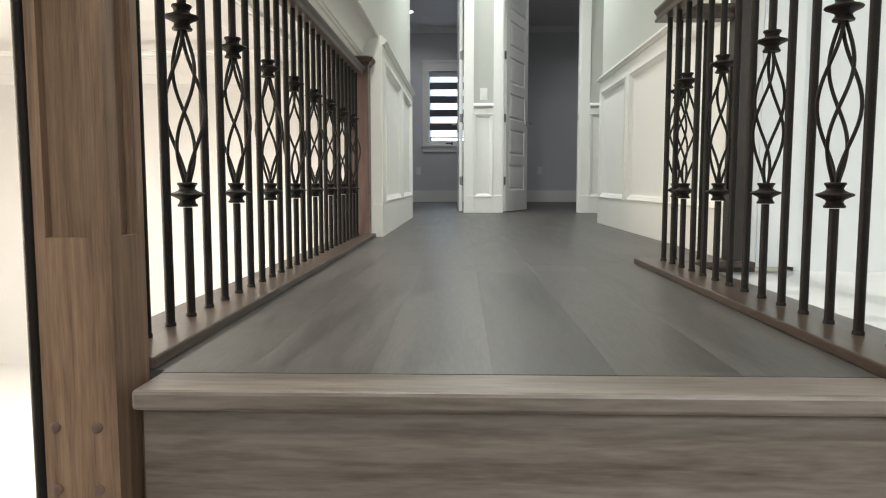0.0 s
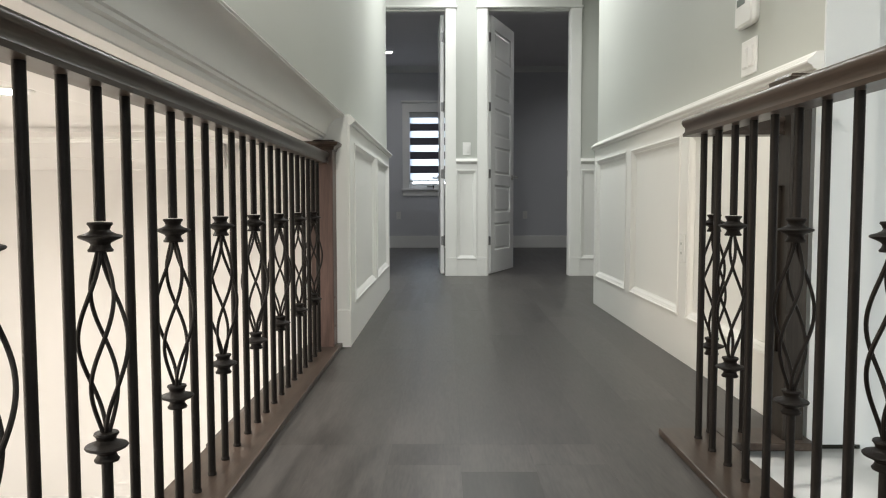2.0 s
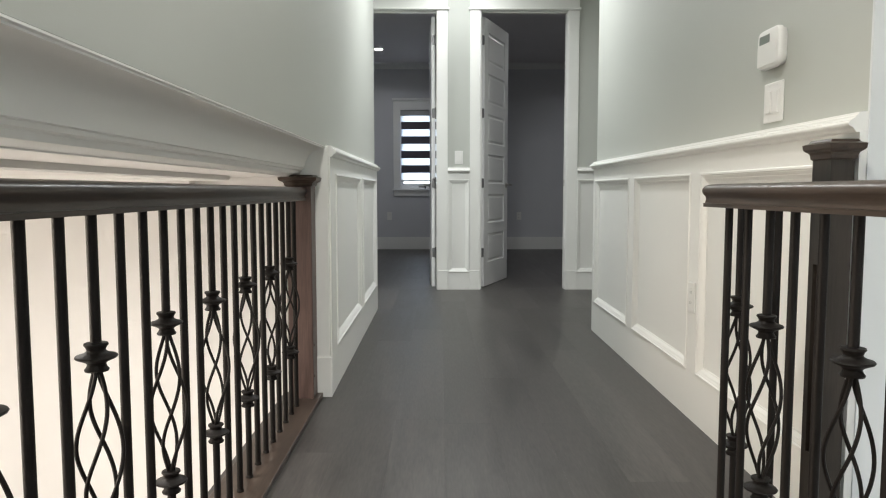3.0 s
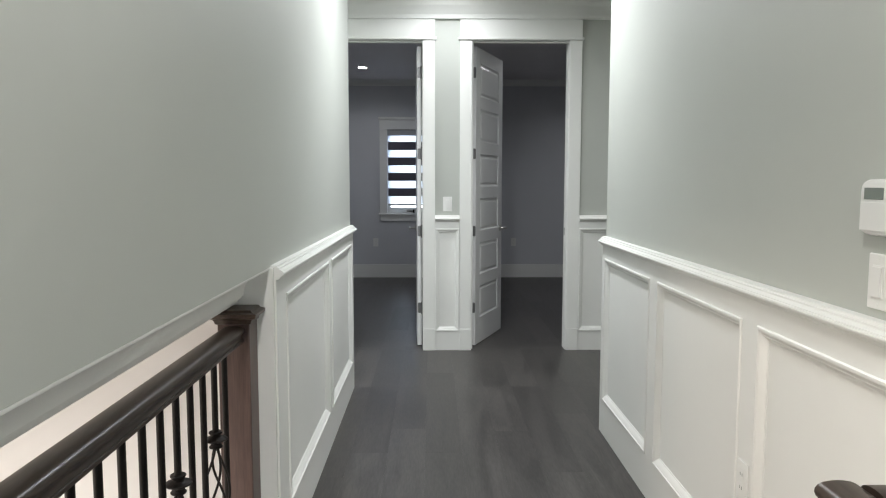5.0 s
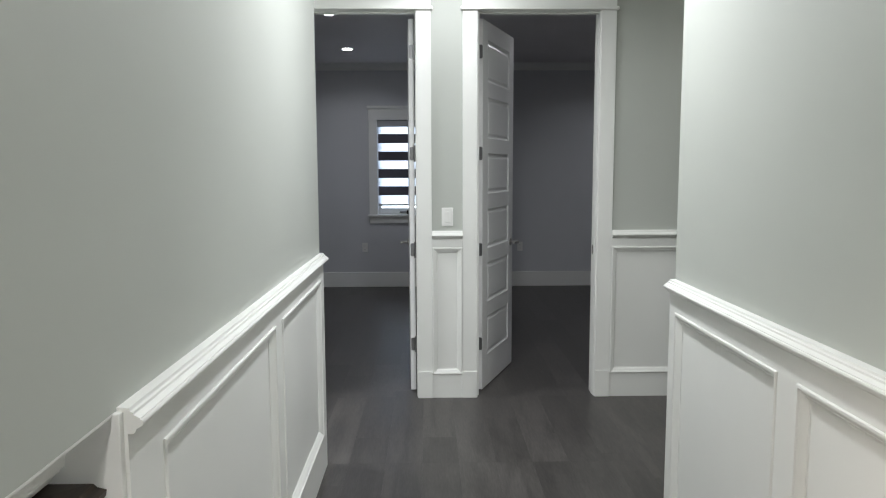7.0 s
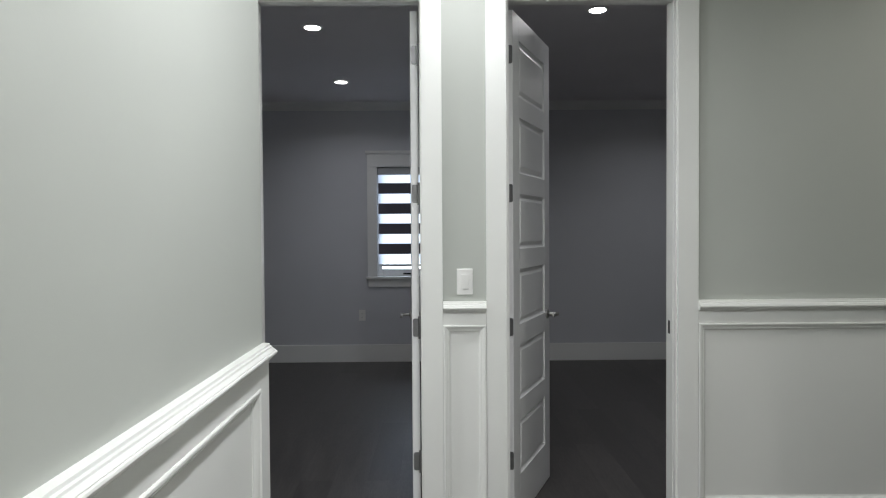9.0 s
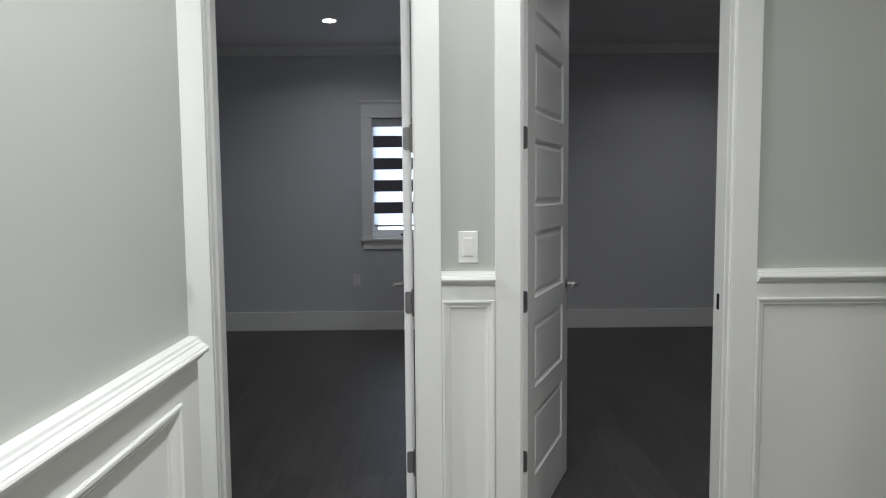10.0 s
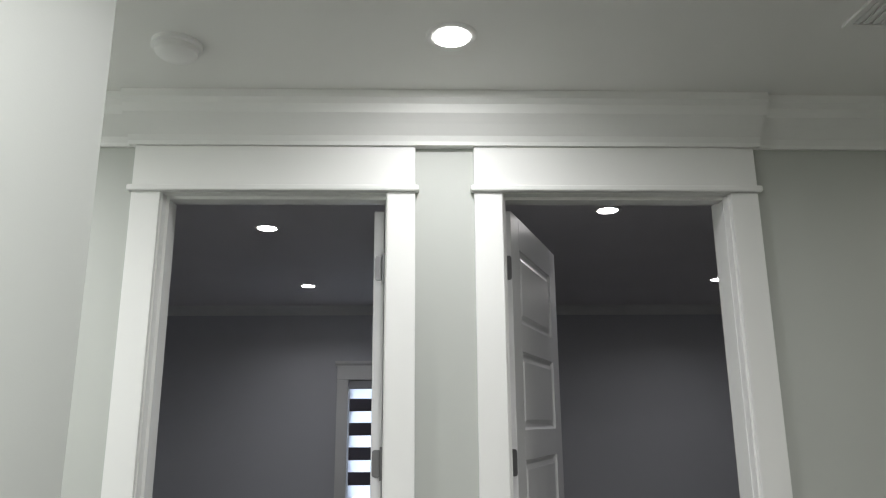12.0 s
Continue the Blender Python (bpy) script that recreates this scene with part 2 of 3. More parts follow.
ZH = 1.064
wall_left_upper = part("wall_left_upper", boxes((XL - 0.10, XL + 0.0006, 1.2, YL0, ZH, ZC), (XL - 0.10, XL + 0.0006, -2.6, 1.2, ZH, ZC)), M_WALL, None, "pale grey wall hanging over the stair opening", **S)
lean_out(wall_left_upper)
part("wall_right", boxes((XR, XR + 0.14, YR0 + 0.004, YR1, 0.0, ZC)), M_WALL, None, "pale grey painted passage wall above white wainscot", **S)
part("wall_stair_end", boxes((XR + 0.14, 3.5, YR0 + 0.02, YR0 + 0.14, -0.02, ZC), (XR - 0.0, XR + 0.14, YR0 - 0.004, YR0 + 0.004, 0.0, ZC)), M_STAIRW, None, "bright white wall of the stairwell", **S)
part("wall_corridor_left", boxes((-3.1, XL - 0.14, YL1 - 0.12, YL1, 0.0, ZC), (-3.2, -3.1, YL1 - 0.12, YD, 0.0, ZC)), M_WALL, None, "pale grey corridor wall", **S)
part("wall_corridor_right", boxes((XR + 0.14, 3.5, YR1 - 0.12, YR1, 0.0, ZC), (3.5, 3.6, YR1 - 0.12, YD, 0.0, ZC)), M_WALL, None, "pale grey corridor wall", **S)
part("wall_doors", boxes(
    (-3.2, LD[0], YD, YD + TD, 0.0, 2.86), (LD[1], RD[0], YD, YD + TD, 0.0, 2.86), (RD[1], 3.6, YD, YD + TD, 0.0, 2.86),
    (LD[0], LD[1], YD, YD + TD, TOP, 2.86), (RD[0], RD[1], YD, YD + TD, TOP, 2.86)), M_WALL, None, "pale grey wall with two doorways", **S)

# rooms behind the doors
WX0, WX1, WZ0, WZ1 = -0.43, 0.17, 0.915, 2.085
part("wall_room_back", boxes(
    (-3.2, WX0, YB, YB + 0.14, 0.0, 2.86), (WX1, 4.2, YB, YB + 0.14, 0.0, 2.86),
    (WX0, WX1, YB, YB + 0.14, 0.0, WZ0), (WX0, WX1, YB, YB + 0.14, WZ1, 2.86)), M_ROOM, None, "dark grey painted bedroom wall", **S)
part("wall_room_sides", boxes((-3.3, -3.2, YD + TD, YB + 0.14, 0, 2.86), (0.27, 0.38, YD + TD, YB, 0, 2.86), (4.2, 4.3, YD, YB + 0.14, 0, 2.86)), M_ROOM, None, "dark grey painted bedroom wall", **S)
part("wall_room_front", boxes((-3.2, LD[0] - 0.1, YD + TD, YD + TD + 0.01, 0, 2.86), (RD[1] + 0.1, 4.2, YD + TD, YD + TD + 0.01, 0, 2.86)), M_ROOM, None, "dark grey painted bedroom wall", **S)

# stairwell on the right and lower space on the left
part("wall_stair_far", boxes((3.5, 3.62, -2.7, YR0 + 0.14, -3.0, ZC)), M_STAIRW, None, "bright white stairwell wall", **S)
part("wall_stair_back", boxes((-4.2, 3.62, -2.72, -2.6, -3.0, ZC)), M_STAIRW, None, "bright white wall behind the stairs", **S)
part("wall_lower_end", boxes((-4.2, -0.5, 3.65, 3.76, -0.8, 1.2)), M_LOWER, None, "cream wall of the lower space", **S)
part("wall_lower_side", boxes((-4.3, -4.2, -2.7, 3.76, -0.8, 1.2)), M_LOWER, None, "cream wall of the lower space", **S)
part("wall_under_landing", boxes((-0.51, -0.5, 0.94, 3.65, -0.75, -0.02)), M_LOWER, None, "cream wall under the railing", **S)

# ceilings
part("ceiling", boxes((-0.41, 3.6, -2.7, YL1, ZC, ZC + 0.1), (-3.2, 3.6, YL1, YD, ZC, ZC + 0.1)), M_CEIL, None, "white painted passage ceiling", **S)
part("ceiling_rooms", boxes((-3.3, 4.3, YD + TD, YB, ZR, ZR + 0.1)), M_ROOMCEIL, None, "dim painted bedroom ceiling", **S)
part("ceiling_lower", boxes((-4.3, -0.87, -2.7, 3.76, 0.98, 1.08)), M_LOWER, None, "cream ceiling of the lower space", **S)
part("ceiling_bulkhead", boxes((-0.87, -0.455, -2.7, 3.65, 0.935, 1.075)), M_LOWER, None, "cream bulkhead beside the railing", **S)

# floors: slabs under the planks, landing, ledge
part("floor_slab", boxes((-0.331, 0.9, 0.76, YR0, -0.2, -0.014), (-0.5, -0.331, 0.842, YR0, -0.2, -0.014), (-0.5, XR, YR0, YR1, -0.2, -0.014), (-0.5, 3.5, YR1, YL1, -0.2, -0.014), (-3.2, 4.2, YL1, YB, -0.2, -0.014)), M_RAIL, None, "subfloor under the boards", **S)
part("floor_ledge", boxes((0.89, 3.5, -2.6, YR0 + 0.02, -0.2, -0.02)), M_STONE, None, "glaring white stone floor beside the railing", **S)
part("floor_landing", boxes((-4.2, 0.9, -2.6, -0.1, -0.9, -0.72)), M_RAIL, None, "dark oak stair landing", **S)
part("floor_lower", boxes((-4.2, -0.51, -0.1, 3.65, -0.9, -0.72)), M_LOWER, None, "pale floor of the lower space", **S)

# ---- stairs ----
for i in range(4):
    z, y = -0.18 * i, 0.73 - 0.28 * i
    st = empty("stair_step", "grey-brown oak stair tread with its riser", "stair step", "steps up to the passage", (0.28, y, z))
    yb = 0.10 if i == 0 else 0.31
    part("tread", box(bmesh.new(), -0.612, 0.607, 0, yb, -0.028, 0.001, 0.006), M_TREAD, st)
    part("riser", box(bmesh.new(), -0.608, 0.607, 0.028, 0.05, -0.18, -0.0285, 0.001), M_TREAD, st)
part("stair_skirt", boxes((-0.36, -0.331, -0.2, 0.42, -0.9, -0.25)), M_DARKPOST, None, "dark oak skirt board beside the steps", category="skirt board")


# ---- mouldings ----
CHAIR = [(-0.002, 0), (-0.002, 0.009), (0.002, 0.013), (0.007, 0.0145), (0.0085, 0.0175), (0.013, 0.0255), (0.018, 0.027), (0.022, 0.0255), (0.0235, 0.0215), (0.0255, 0.0215), (0.030, 0.0145), (0.0315, 0.011), (0.036, 0.010), (0.038, 0.005), (0.0435, 0.0035), (0.045, -0.0175), (0.0004, -0.0175), (0.0004, 0)]
PANEL = [(0, 0), (0, 0.0185), (0.003, 0.0215), (0.009, 0.0215), (0.0115, 0.0165), (0.0135, 0.0165), (0.022, 0.0115), (0.0235, 0.0125), (0.028, 0.009), (0.034, 0.0035), (0.038, 0.003), (0.038, 0)]
CROWN = [(0, 0), (0, 0.012), (0.012, 0.014), (0.030, 0.022), (0.060, 0.052), (0.085, 0.082), (0.112, 0.092), (0.128, 0.106), (0.1535, 0.108), (0.1535, 0)]


def panel_frames(along, at, normal, spans, z0, z1, parent):
    """Picture-frame mouldings on a wall: along is the axis, at the wall's plane."""
    for a, b in spans:
        def pt(u, z):
            return (u, at, z) if along == "x" else (at, u, z)
        ring = [pt(a, z0), pt(b, z0), pt(b, z1), pt(a, z1)]
        nv = Vector(normal)
        turn = (Vector(ring[1]) - Vector(ring[0])).cross(Vector(ring[2]) - Vector(ring[1]))
        if turn.dot(nv) < 0:
            ring.reverse()
        part("panel_moulding", sweep(ring, normal, PANEL, True), M_TRIM, parent)


def wainscot(name, along, at, normal, u0, u1, spans, top=1.014, label="white painted wainscot with framed panels and chair rail"):
    """Backing, base board, chair rail and panel frames of one wall."""
    w = empty(name, label, "wainscot")
    tagged(w, kind="structure")
    s = Vector(normal)
    deep, lo, hi = 0.018, (0.186 if top < 1.035 else 0.155), (top - 0.070 if top < 1.035 else 0.980)

    def slab(z0, z1, near, far, a, b, bevel=0.0):
        k = s.x if along == "y" else s.y
        p, q = sorted((at + near * k, at + far * k))
        return box(bmesh.new(), p, q, a, b, z0, z1, bevel) if along == "y" else box(bmesh.new(), a, b, p, q, z0, z1, bevel)
    part("backing", slab(0.0, top, 0, 0.002, u0, u1), M_TRIM, w)
    part("bottom_rail", slab(0.0, lo, 0.002, deep, u0, u1), M_TRIM, w)
    part("top_rail", slab(hi, top, 0.002, deep, u0, u1), M_TRIM, w)
    marks = [u0] + [v for span in sorted(spans) for v in span] + [u1]
    for a, b in zip(marks[::2], marks[1::2]):
        if b - a > 0.002:
            part("stile", slab(lo, hi, 0.002, deep, a, b), M_TRIM, w)
    k = s.x if along == "y" else s.y
    face, bed = at + deep * k, at + 0.002 * k
    ring = [(face, u, top) if along == "y" else (u, face, top) for u in (u0, u1)]
    if s.cross(Vector(ring[1]) - Vector(ring[0])).z < 0:
        ring.reverse()
    part("chair_rail", sweep(ring, normal, CHAIR), M_TRIM, w)
    panel_frames(along, bed, normal, spans, lo, hi, w)
    return w


wainscot("wainscot", "y", XL, (1, 0, 0), YL0 + 0.005, YL1, [(3.80, 4.81), (4.92, 5.81)], top=1.024)
wainscot("wainscot", "y", XR, (-1, 0, 0), YR0, YR1, [(2.37, 3.26), (3.362, 4.152), (4.255, 5.03)])
wainscot("wainscot", "x", YD, (0, -1, 0), LD[1] + 0.0935, RD[0] - 0.0935, [(0.2262, 0.4188)], top=1.040, label="narrow white wainscot panel between the doorways")
wainscot("wainscot", "x", YD, (0, -1, 0), RD[1] + 0.0935, 3.5, [(1.3712, 2.3), (2.4, 3.4)], top=1.040)
wainscot("wainscot", "x", YD, (0, -1, 0), -3.1, LD[0] - 0.0935, [(-1.6, -0.7012), (-2.9, -1.7)], top=1.040)
wainscot("wainscot", "x", YL1, (0, 1, 0), -3.1, XL, [(-1.6, -0.40)])

# pilaster end of the left wall and lining of the opening
part("pilaster_trim", boxes((-0.47, XL + 0.012, YL0 - 0.012, YL0 + 0.005, 0.0, ZH - 0.001), bevel=0.002), M_TRIM, None, "white trim board on the wall end beside the railing", **S)
part("baseboard_pilaster", boxes((-0.37, XL + 0.020, YL0 - 0.026, YL0 - 0.012, 0.0, 0.172), bevel=0.002), M_TRIM, None, "white base block on the wall end", **S)
COVE = [(0, 0), (0.0, 0.012), (0.006, 0.016), (0.018, 0.030), (0.050, 0.060), (0.078, 0.095), (0.088, 0.100), (0.092, 0.114), (0.104, 0.118), (0.112, 0.136), (0.135, 0.145), (0.145, 0.145), (0.145, 0)]
# sloped fascia under the left wall, running along the railing
bm = bmesh.new()
outline = [(XL + 0.0006, ZH - 0.0005), (XL + 0.0006, ZH - 0.004), (XL - 0.004, ZH - 0.006)]
outline += [(-0.331 - 0.080 * math.sin(math.pi * k / 18), 0.974 + 0.081 * math.cos(math.pi * k / 18)) for k in range(10)]
outline += [(-0.418, 0.972), (-0.420, 0.964), (-0.430, 0.960), (-0.434, 0.948), (-0.455, 0.938), (-0.455, ZH - 0.0005)]
ends = [[bm.verts.new((x, y, z)) for x, z in outline] for y in (-2.59, 1.2, YL0 - 0.012)]
for i in range(len(outline)):
    j = (i + 1) % len(outline)
    for p, q in zip(ends, ends[1:]):
        bm.faces.new((p[i], p[j], q[j], q[i]))
bm.faces.new(ends[0])
bm.faces.new(ends[-1][::-1])
lean_out(part("fascia_moulding", bm, M_TRIM, None, "white coved fascia moulding under the hanging wall", True, **S))
part("crown_lower", sweep([(-0.87, 3.65, 0.935), (-0.87, -2.6, 0.935)], (-1, 0, 0), [(0, 0), (0, 0.006), (0.012, 0.012), (0.02, 0.02), (0.035, 0.028), (0.045, 0.034), (0.045, 0)]), M_TRIM, None, "white crown moulding of the lower space", **S)
part("trim_lower", sweep([(-0.70, -2.6, 0.9348), (-0.70, 3.3, 0.9348), (-4.2, 3.3, 0.9348)], (0, 0, -1), [(0, 0), (0, 0.009), (0.005, 0.013), (0.012, 0.013), (0.015, 0.006), (0.024, 0.006), (0.027, 0.015), (0.040, 0.019), (0.052, 0.015), (0.056, 0)]), M_TRIM, None, "white double moulding on the lower ceiling", **S)
part("crown_lower_end", sweep([(-4.2, 3.65, 0.82), (-0.88, 3.65, 0.82)], (0, -1, 0), [(0, 0), (0, 0.01), (0.05, 0.03), (0.12, 0.09), (0.16, 0.1), (0.16, 0)]), M_LOWER, None, "cream cornice on the lower wall", **S)

# crowns: door wall and rooms
for a, b, out in ((-3.1, -0.7205, 0.0), (-0.72, 1.389, 0.022), (1.3895, 3.5, 0.0)):
    part("crown_corridor", sweep([(a, YD - out, 2.60), (b, YD - out, 2.60)], (0, -1, 0), CROWN), M_TRIM, None, "white crown moulding above the doorways", **S)
part("crown_backing", boxes((-0.72, 1.389, YD - 0.022, YD - 0.0003, 2.6005, ZC - 0.0005)), M_TRIM, None, "white board behind the crown moulding", **S)
part("crown_room", sweep([(-3.2, YB, 2.685), (4.2, YB, 2.685)], (0, -1, 0), [(0, 0), (0, 0.011), (0.008, 0.013), (0.012, 0.020), (0.022, 0.024), (0.045, 0.044), (0.066, 0.072), (0.074, 0.074), (0.080, 0.086), (0.095, 0.088), (0.095, 0)]), M_TRIM, None, "white crown moulding in the bedrooms", **S)
part("baseboard_rooms", boxes((-3.2, 0.27, YB - 0.016, YB, 0, 0.185), (0.38, 4.2, YB - 0.016, YB, 0, 0.185), (-3.2, -3.184, YD + TD + 0.01, YB - 0.016, 0, 0.185), (4.184, 4.2, YD + TD + 0.01, YB - 0.016, 0, 0.185), bevel=0.002), M_TRIM, None, "white baseboard in the bedrooms", **S)


# ---- door frames and doors ----
def doorway(x0, x1):
    d = empty("door_frame", "white painted door casing with a flat head board and small ledge", "door frame", "passage door frames", (x0, YD, 0))
    w = x1 - x0
    part("jamb", box(bmesh.new(), -0.013, 0.005, -0.004, TD + 0.004, 0, TOP - 0.0055, 0.001), M_TRIM, d)
    part("jamb", box(bmesh.new(), w - 0.005, w + 0.013, -0.004, TD + 0.004, 0, TOP - 0.0055, 0.001), M_TRIM, d)
    part("head_jamb", box(bmesh.new(), -0.013, w + 0.013, -0.004, TD + 0.004, TOP - 0.005, TOP + 0.013, 0.001), M_TRIM, d)
    for a, b in ((-0.093, -0.0005), (w + 0.0005, w + 0.093)):
        part("casing", box(bmesh.new(), a, b, -0.02, -0.0045, 0.175, TOP - 0.004, 0.0015), M_TRIM, d)
        part("plinth_block", box(bmesh.new(), a - 0.002, b + 0.002, -0.027, -0.0045, 0, 0.175, 0.003), M_TRIM, d)
    part("stop", boxes((0.005, 0.015, 0.03, 0.07, 0, TOP - 0.0155), (w - 0.0072, w - 0.005, 0.03, 0.07, 0, TOP - 0.0155), (0.005, w - 0.005, 0.03, 0.07, TOP - 0.015, TOP - 0.005)), M_TRIM, d)
    part("ledge", box(bmesh.new(), -0.106, w + 0.106, -0.036, -0.0005, TOP - 0.0035, TOP + 0.018, 0.006), M_TRIM, d)
    part("head_board", box(bmesh.new(), -0.093, w + 0.093, -0.022, -0.0005, TOP + 0.0185, 2.600, 0.002), M_TRIM, d)
    part("strike_plate", box(bmesh.new(), w - 0.0058, w - 0.0045, 0.075, 0.10, 0.92, 0.98, 0.0004), M_IRON, d, "dark metal strike plate")
    for a, b in ((-0.09, 0.0), (w, w + 0.09)):
        part("inner_casing", box(bmesh.new(), a, b, TD + 0.0105, TD + 0.026, 0, TOP, 0.003), M_TRIM, d)
    part("inner_head", box(bmesh.new(), -0.09, w + 0.09, TD + 0.0105, TD + 0.026, TOP + 0.001, TOP + 0.12, 0.003), M_TRIM, d)
    return d


doorway(*LD)
doorway(*RD)
HINGES = (0.312, 0.942, 1.566, 2.208)


def hinge_leaf(x0, x1, y0, y1, z, h, r=0.009):
    """A hinge plate with rounded corners and three screw heads, lying against the door's edge."""
    bm = bmesh.new()
    ring = []
    for cy, cz, a in ((y1 - r, z + h - r, 0), (y0 + r, z + h - r, 90), (y0 + r, z - h + r, 180), (y1 - r, z - h + r, 270)):
        ring += [(cy + r * math.cos(radians(a + d)), cz + r * math.sin(radians(a + d))) for d in (0, 30, 60, 90)]
    back, front = [[bm.verts.new((x, y, w)) for y, w in ring] for x in (x0, x1)]
    for i in range(len(ring)):
        k = (i + 1) % len(ring)
        bm.faces.new((back[i], back[k], front[k], front[i]))
    bm.faces.new(back[::-1])
    bm.faces.new(front)
    yc = (y0 + y1) / 2
    for y, w in ((yc - 0.005, z - 0.026), (yc + 0.005, z), (yc - 0.005, z + 0.026)):
        for s in (-1, 1):
            box(bm, x0 - 0.0006 if s < 0 else x1 + 0.0002, x0 - 0.0002 if s < 0 else x1 + 0.0006, y - 0.003, y + 0.003, w - 0.003, w + 0.003)
    return bm


def door(hx, hy, width, turn, flip):
    """A six-panel leaf hinged at (hx, hy); it runs along +x, turned about z. flip: thickness towards -y."""
    d = empty("door", "white painted six-panel interior door, standing open into the dark room", "door", "passage doors", (hx, hy, 0.008), turn)
    H, T = 2.412, 0.035
    s = -1 if flip else 1
    rails = []
    ps, g, z = 0.265, 0.098, 0.215
    spans = []
    for k in range(6):
        spans.append((z, z + ps))
        z += ps + g
    sx = 0.115
    bm = bmesh.new()
    y0, y1 = sorted((0, s * T))
    box(bm, 0.004, sx, y0, y1, 0, H, 0.002)
    box(bm, width - sx, width, y0, y1, 0, H, 0.002)
    zz = 0
    for a, b in spans + [(H, H)]:
        box(bm, sx, width - sx, y0 + 0.0001, y1 - 0.0001, zz, a, 0.0)
        zz = b
    part("frame", bm, M_DOOR, d)
    for a, b in spans:
        bm = bmesh.new()
        for side, yy in ((-1, y0), (1, y1)):
            x0_, x1_ = sx, width - sx
            rows = ((0, 0), (0.003, -0.005), (0.010, -0.010), (0.018, -0.011), (0.032, -0.004), (0.034, -0.003))
            rings = [[bm.verts.new((x, yy + side * dy, zc)) for x, zc in ((x0_ + i, a + i), (x1_ - i, a + i), (x1_ - i, b - i), (x0_ + i, b - i))] for i, dy in rows]
            for p, q in zip(rings, rings[1:]):
                for i in range(4):
                    bm.faces.new((p[i], p[(i + 1) % 4], q[(i + 1) % 4], q[i]))
            bm.faces.new(rings[-1])
        part("panel", bm, M_DOOR, d)
    for yy, dirn in ((y0, -1), (y1, 1)):
        h = part("door_handle", lathe([(0.026, 0), (0.026, 0.006), (0.012, 0.010), (0.009, 0.014), (0.009, 0.058), (0.011, 0.064)], 20), M_NICKEL, d, "satin nickel lever handle", smooth=True)
        h.matrix_basis = pose(width - 0.06, yy, 0.929, -90 * dirn, 0, 0)
        bm = box(bmesh.new(), -0.10, 0.012, yy + dirn * 0.056 - 0.006, yy + dirn * 0.056 + 0.006, 0.921, 0.937, 0.005)
        lv = part("lever", bm, M_NICKEL, d, "satin nickel lever")
        lv.location = (width - 0.06, 0, 0)
    part("latch_plate", box(bmesh.new(), width - 0.0005, width + 0.002, y0 + 0.005, y1 - 0.005, 0.90, 0.958, 0.0006), M_NICKEL, d)
    for z in HINGES:
        bm = hinge_leaf(0.0008 if flip else -0.0005, 0.0038, y0 + 0.001, y1 - 0.004, z, 0.0425)
        hg = part("hinge", bm, M_HINGE, d, "satin nickel butt hinge")
        bm = lathe([(0.0065, -0.052), (0.0065, 0.052)], 12, (-0.004, 0 if not flip else 0, z))
        part("hinge_pin", bm, M_HINGE, hg)
    return d


door(LD[1] - 0.015, YD + TD + 0.012, 0.700, 92.2, False)
door(RD[0] + 0.009, YD + TD + 0.012, 0.742, 68.0, True)

# ---- window and blind ----
win = empty("window_1", "white framed bedroom window with a striped day-night blind", "window", "", (0, YB, 0))
tagged(win, kind="structure")
for a, b in ((WX0 - 0.105, WX0), (WX1, WX1 + 0.105)):
    part("window_casing", box(bmesh.new(), a, b, -0.02, -0.0005, WZ0, WZ1, 0.003), M_TRIM, win)
part("window_head", box(bmesh.new(), WX0 - 0.105, WX1 + 0.105, -0.024, -0.0005, WZ1, WZ1 + 0.125, 0.003), M_TRIM, win)
part("window_cap", sweep([(WX0 - 0.12, -0.0005, WZ1 + 0.125), (WX1 + 0.12, -0.0005, WZ1 + 0.125)], (0, -1, 0), [(0, 0), (0, 0.026), (0.012, 0.03), (0.02, 0.045), (0.045, 0.05), (0.045, 0)]), M_TRIM, win)
part("window_sill", box(bmesh.new(), WX0 - 0.12, WX1 + 0.12, -0.045, 0.13, WZ0 - 0.026, WZ0 - 0.0005, 0.004), M_TRIM, win)
part("window_apron", box(bmesh.new(), WX0 - 0.10, WX1 + 0.10, -0.018, -0.0005, WZ0 - 0.11, WZ0 - 0.027, 0.003), M_TRIM, win)
part("window_frame", boxes((WX0, WX0 + 0.045, 0.06, 0.12, WZ0, WZ1), (WX1 - 0.045, WX1, 0.06, 0.12, WZ0, WZ1), (WX0 + 0.045, WX1 - 0.045, 0.06, 0.12, WZ0, WZ0 + 0.078), (WX0 + 0.045, WX1 - 0.045, 0.06, 0.12, WZ1 - 0.045, WZ1), bevel=0.003), M_PLASTIC, win)
pane = part("pane", boxes((WX0 + 0.045, WX1 - 0.045, 0.085, 0.091, WZ0 + 0.078, WZ1 - 0.045)), M_GLASS, win)
pane.visible_shadow = False
part("crank_handle", boxes((-0.16, -0.05, 0.035, 0.05, WZ0 + 0.02, WZ0 + 0.035), (-0.07, -0.05, 0.04, 0.06, WZ0 + 0.0, WZ0 + 0.05), bevel=0.003), M_IRON, win, "dark window crank")
blind = empty("roller_blind", "day-night roller blind with dark and sheer bands, lowered in the window", "blind", "", (0, YB, 0))
part("cassette", box(bmesh.new(), WX0 + 0.004, WX1 - 0.004, 0.004, 0.05, WZ1 - 0.082, WZ1 - 0.001, 0.008), M_GREYPL, blind)
z, k = WZ1 - 0.082, 0
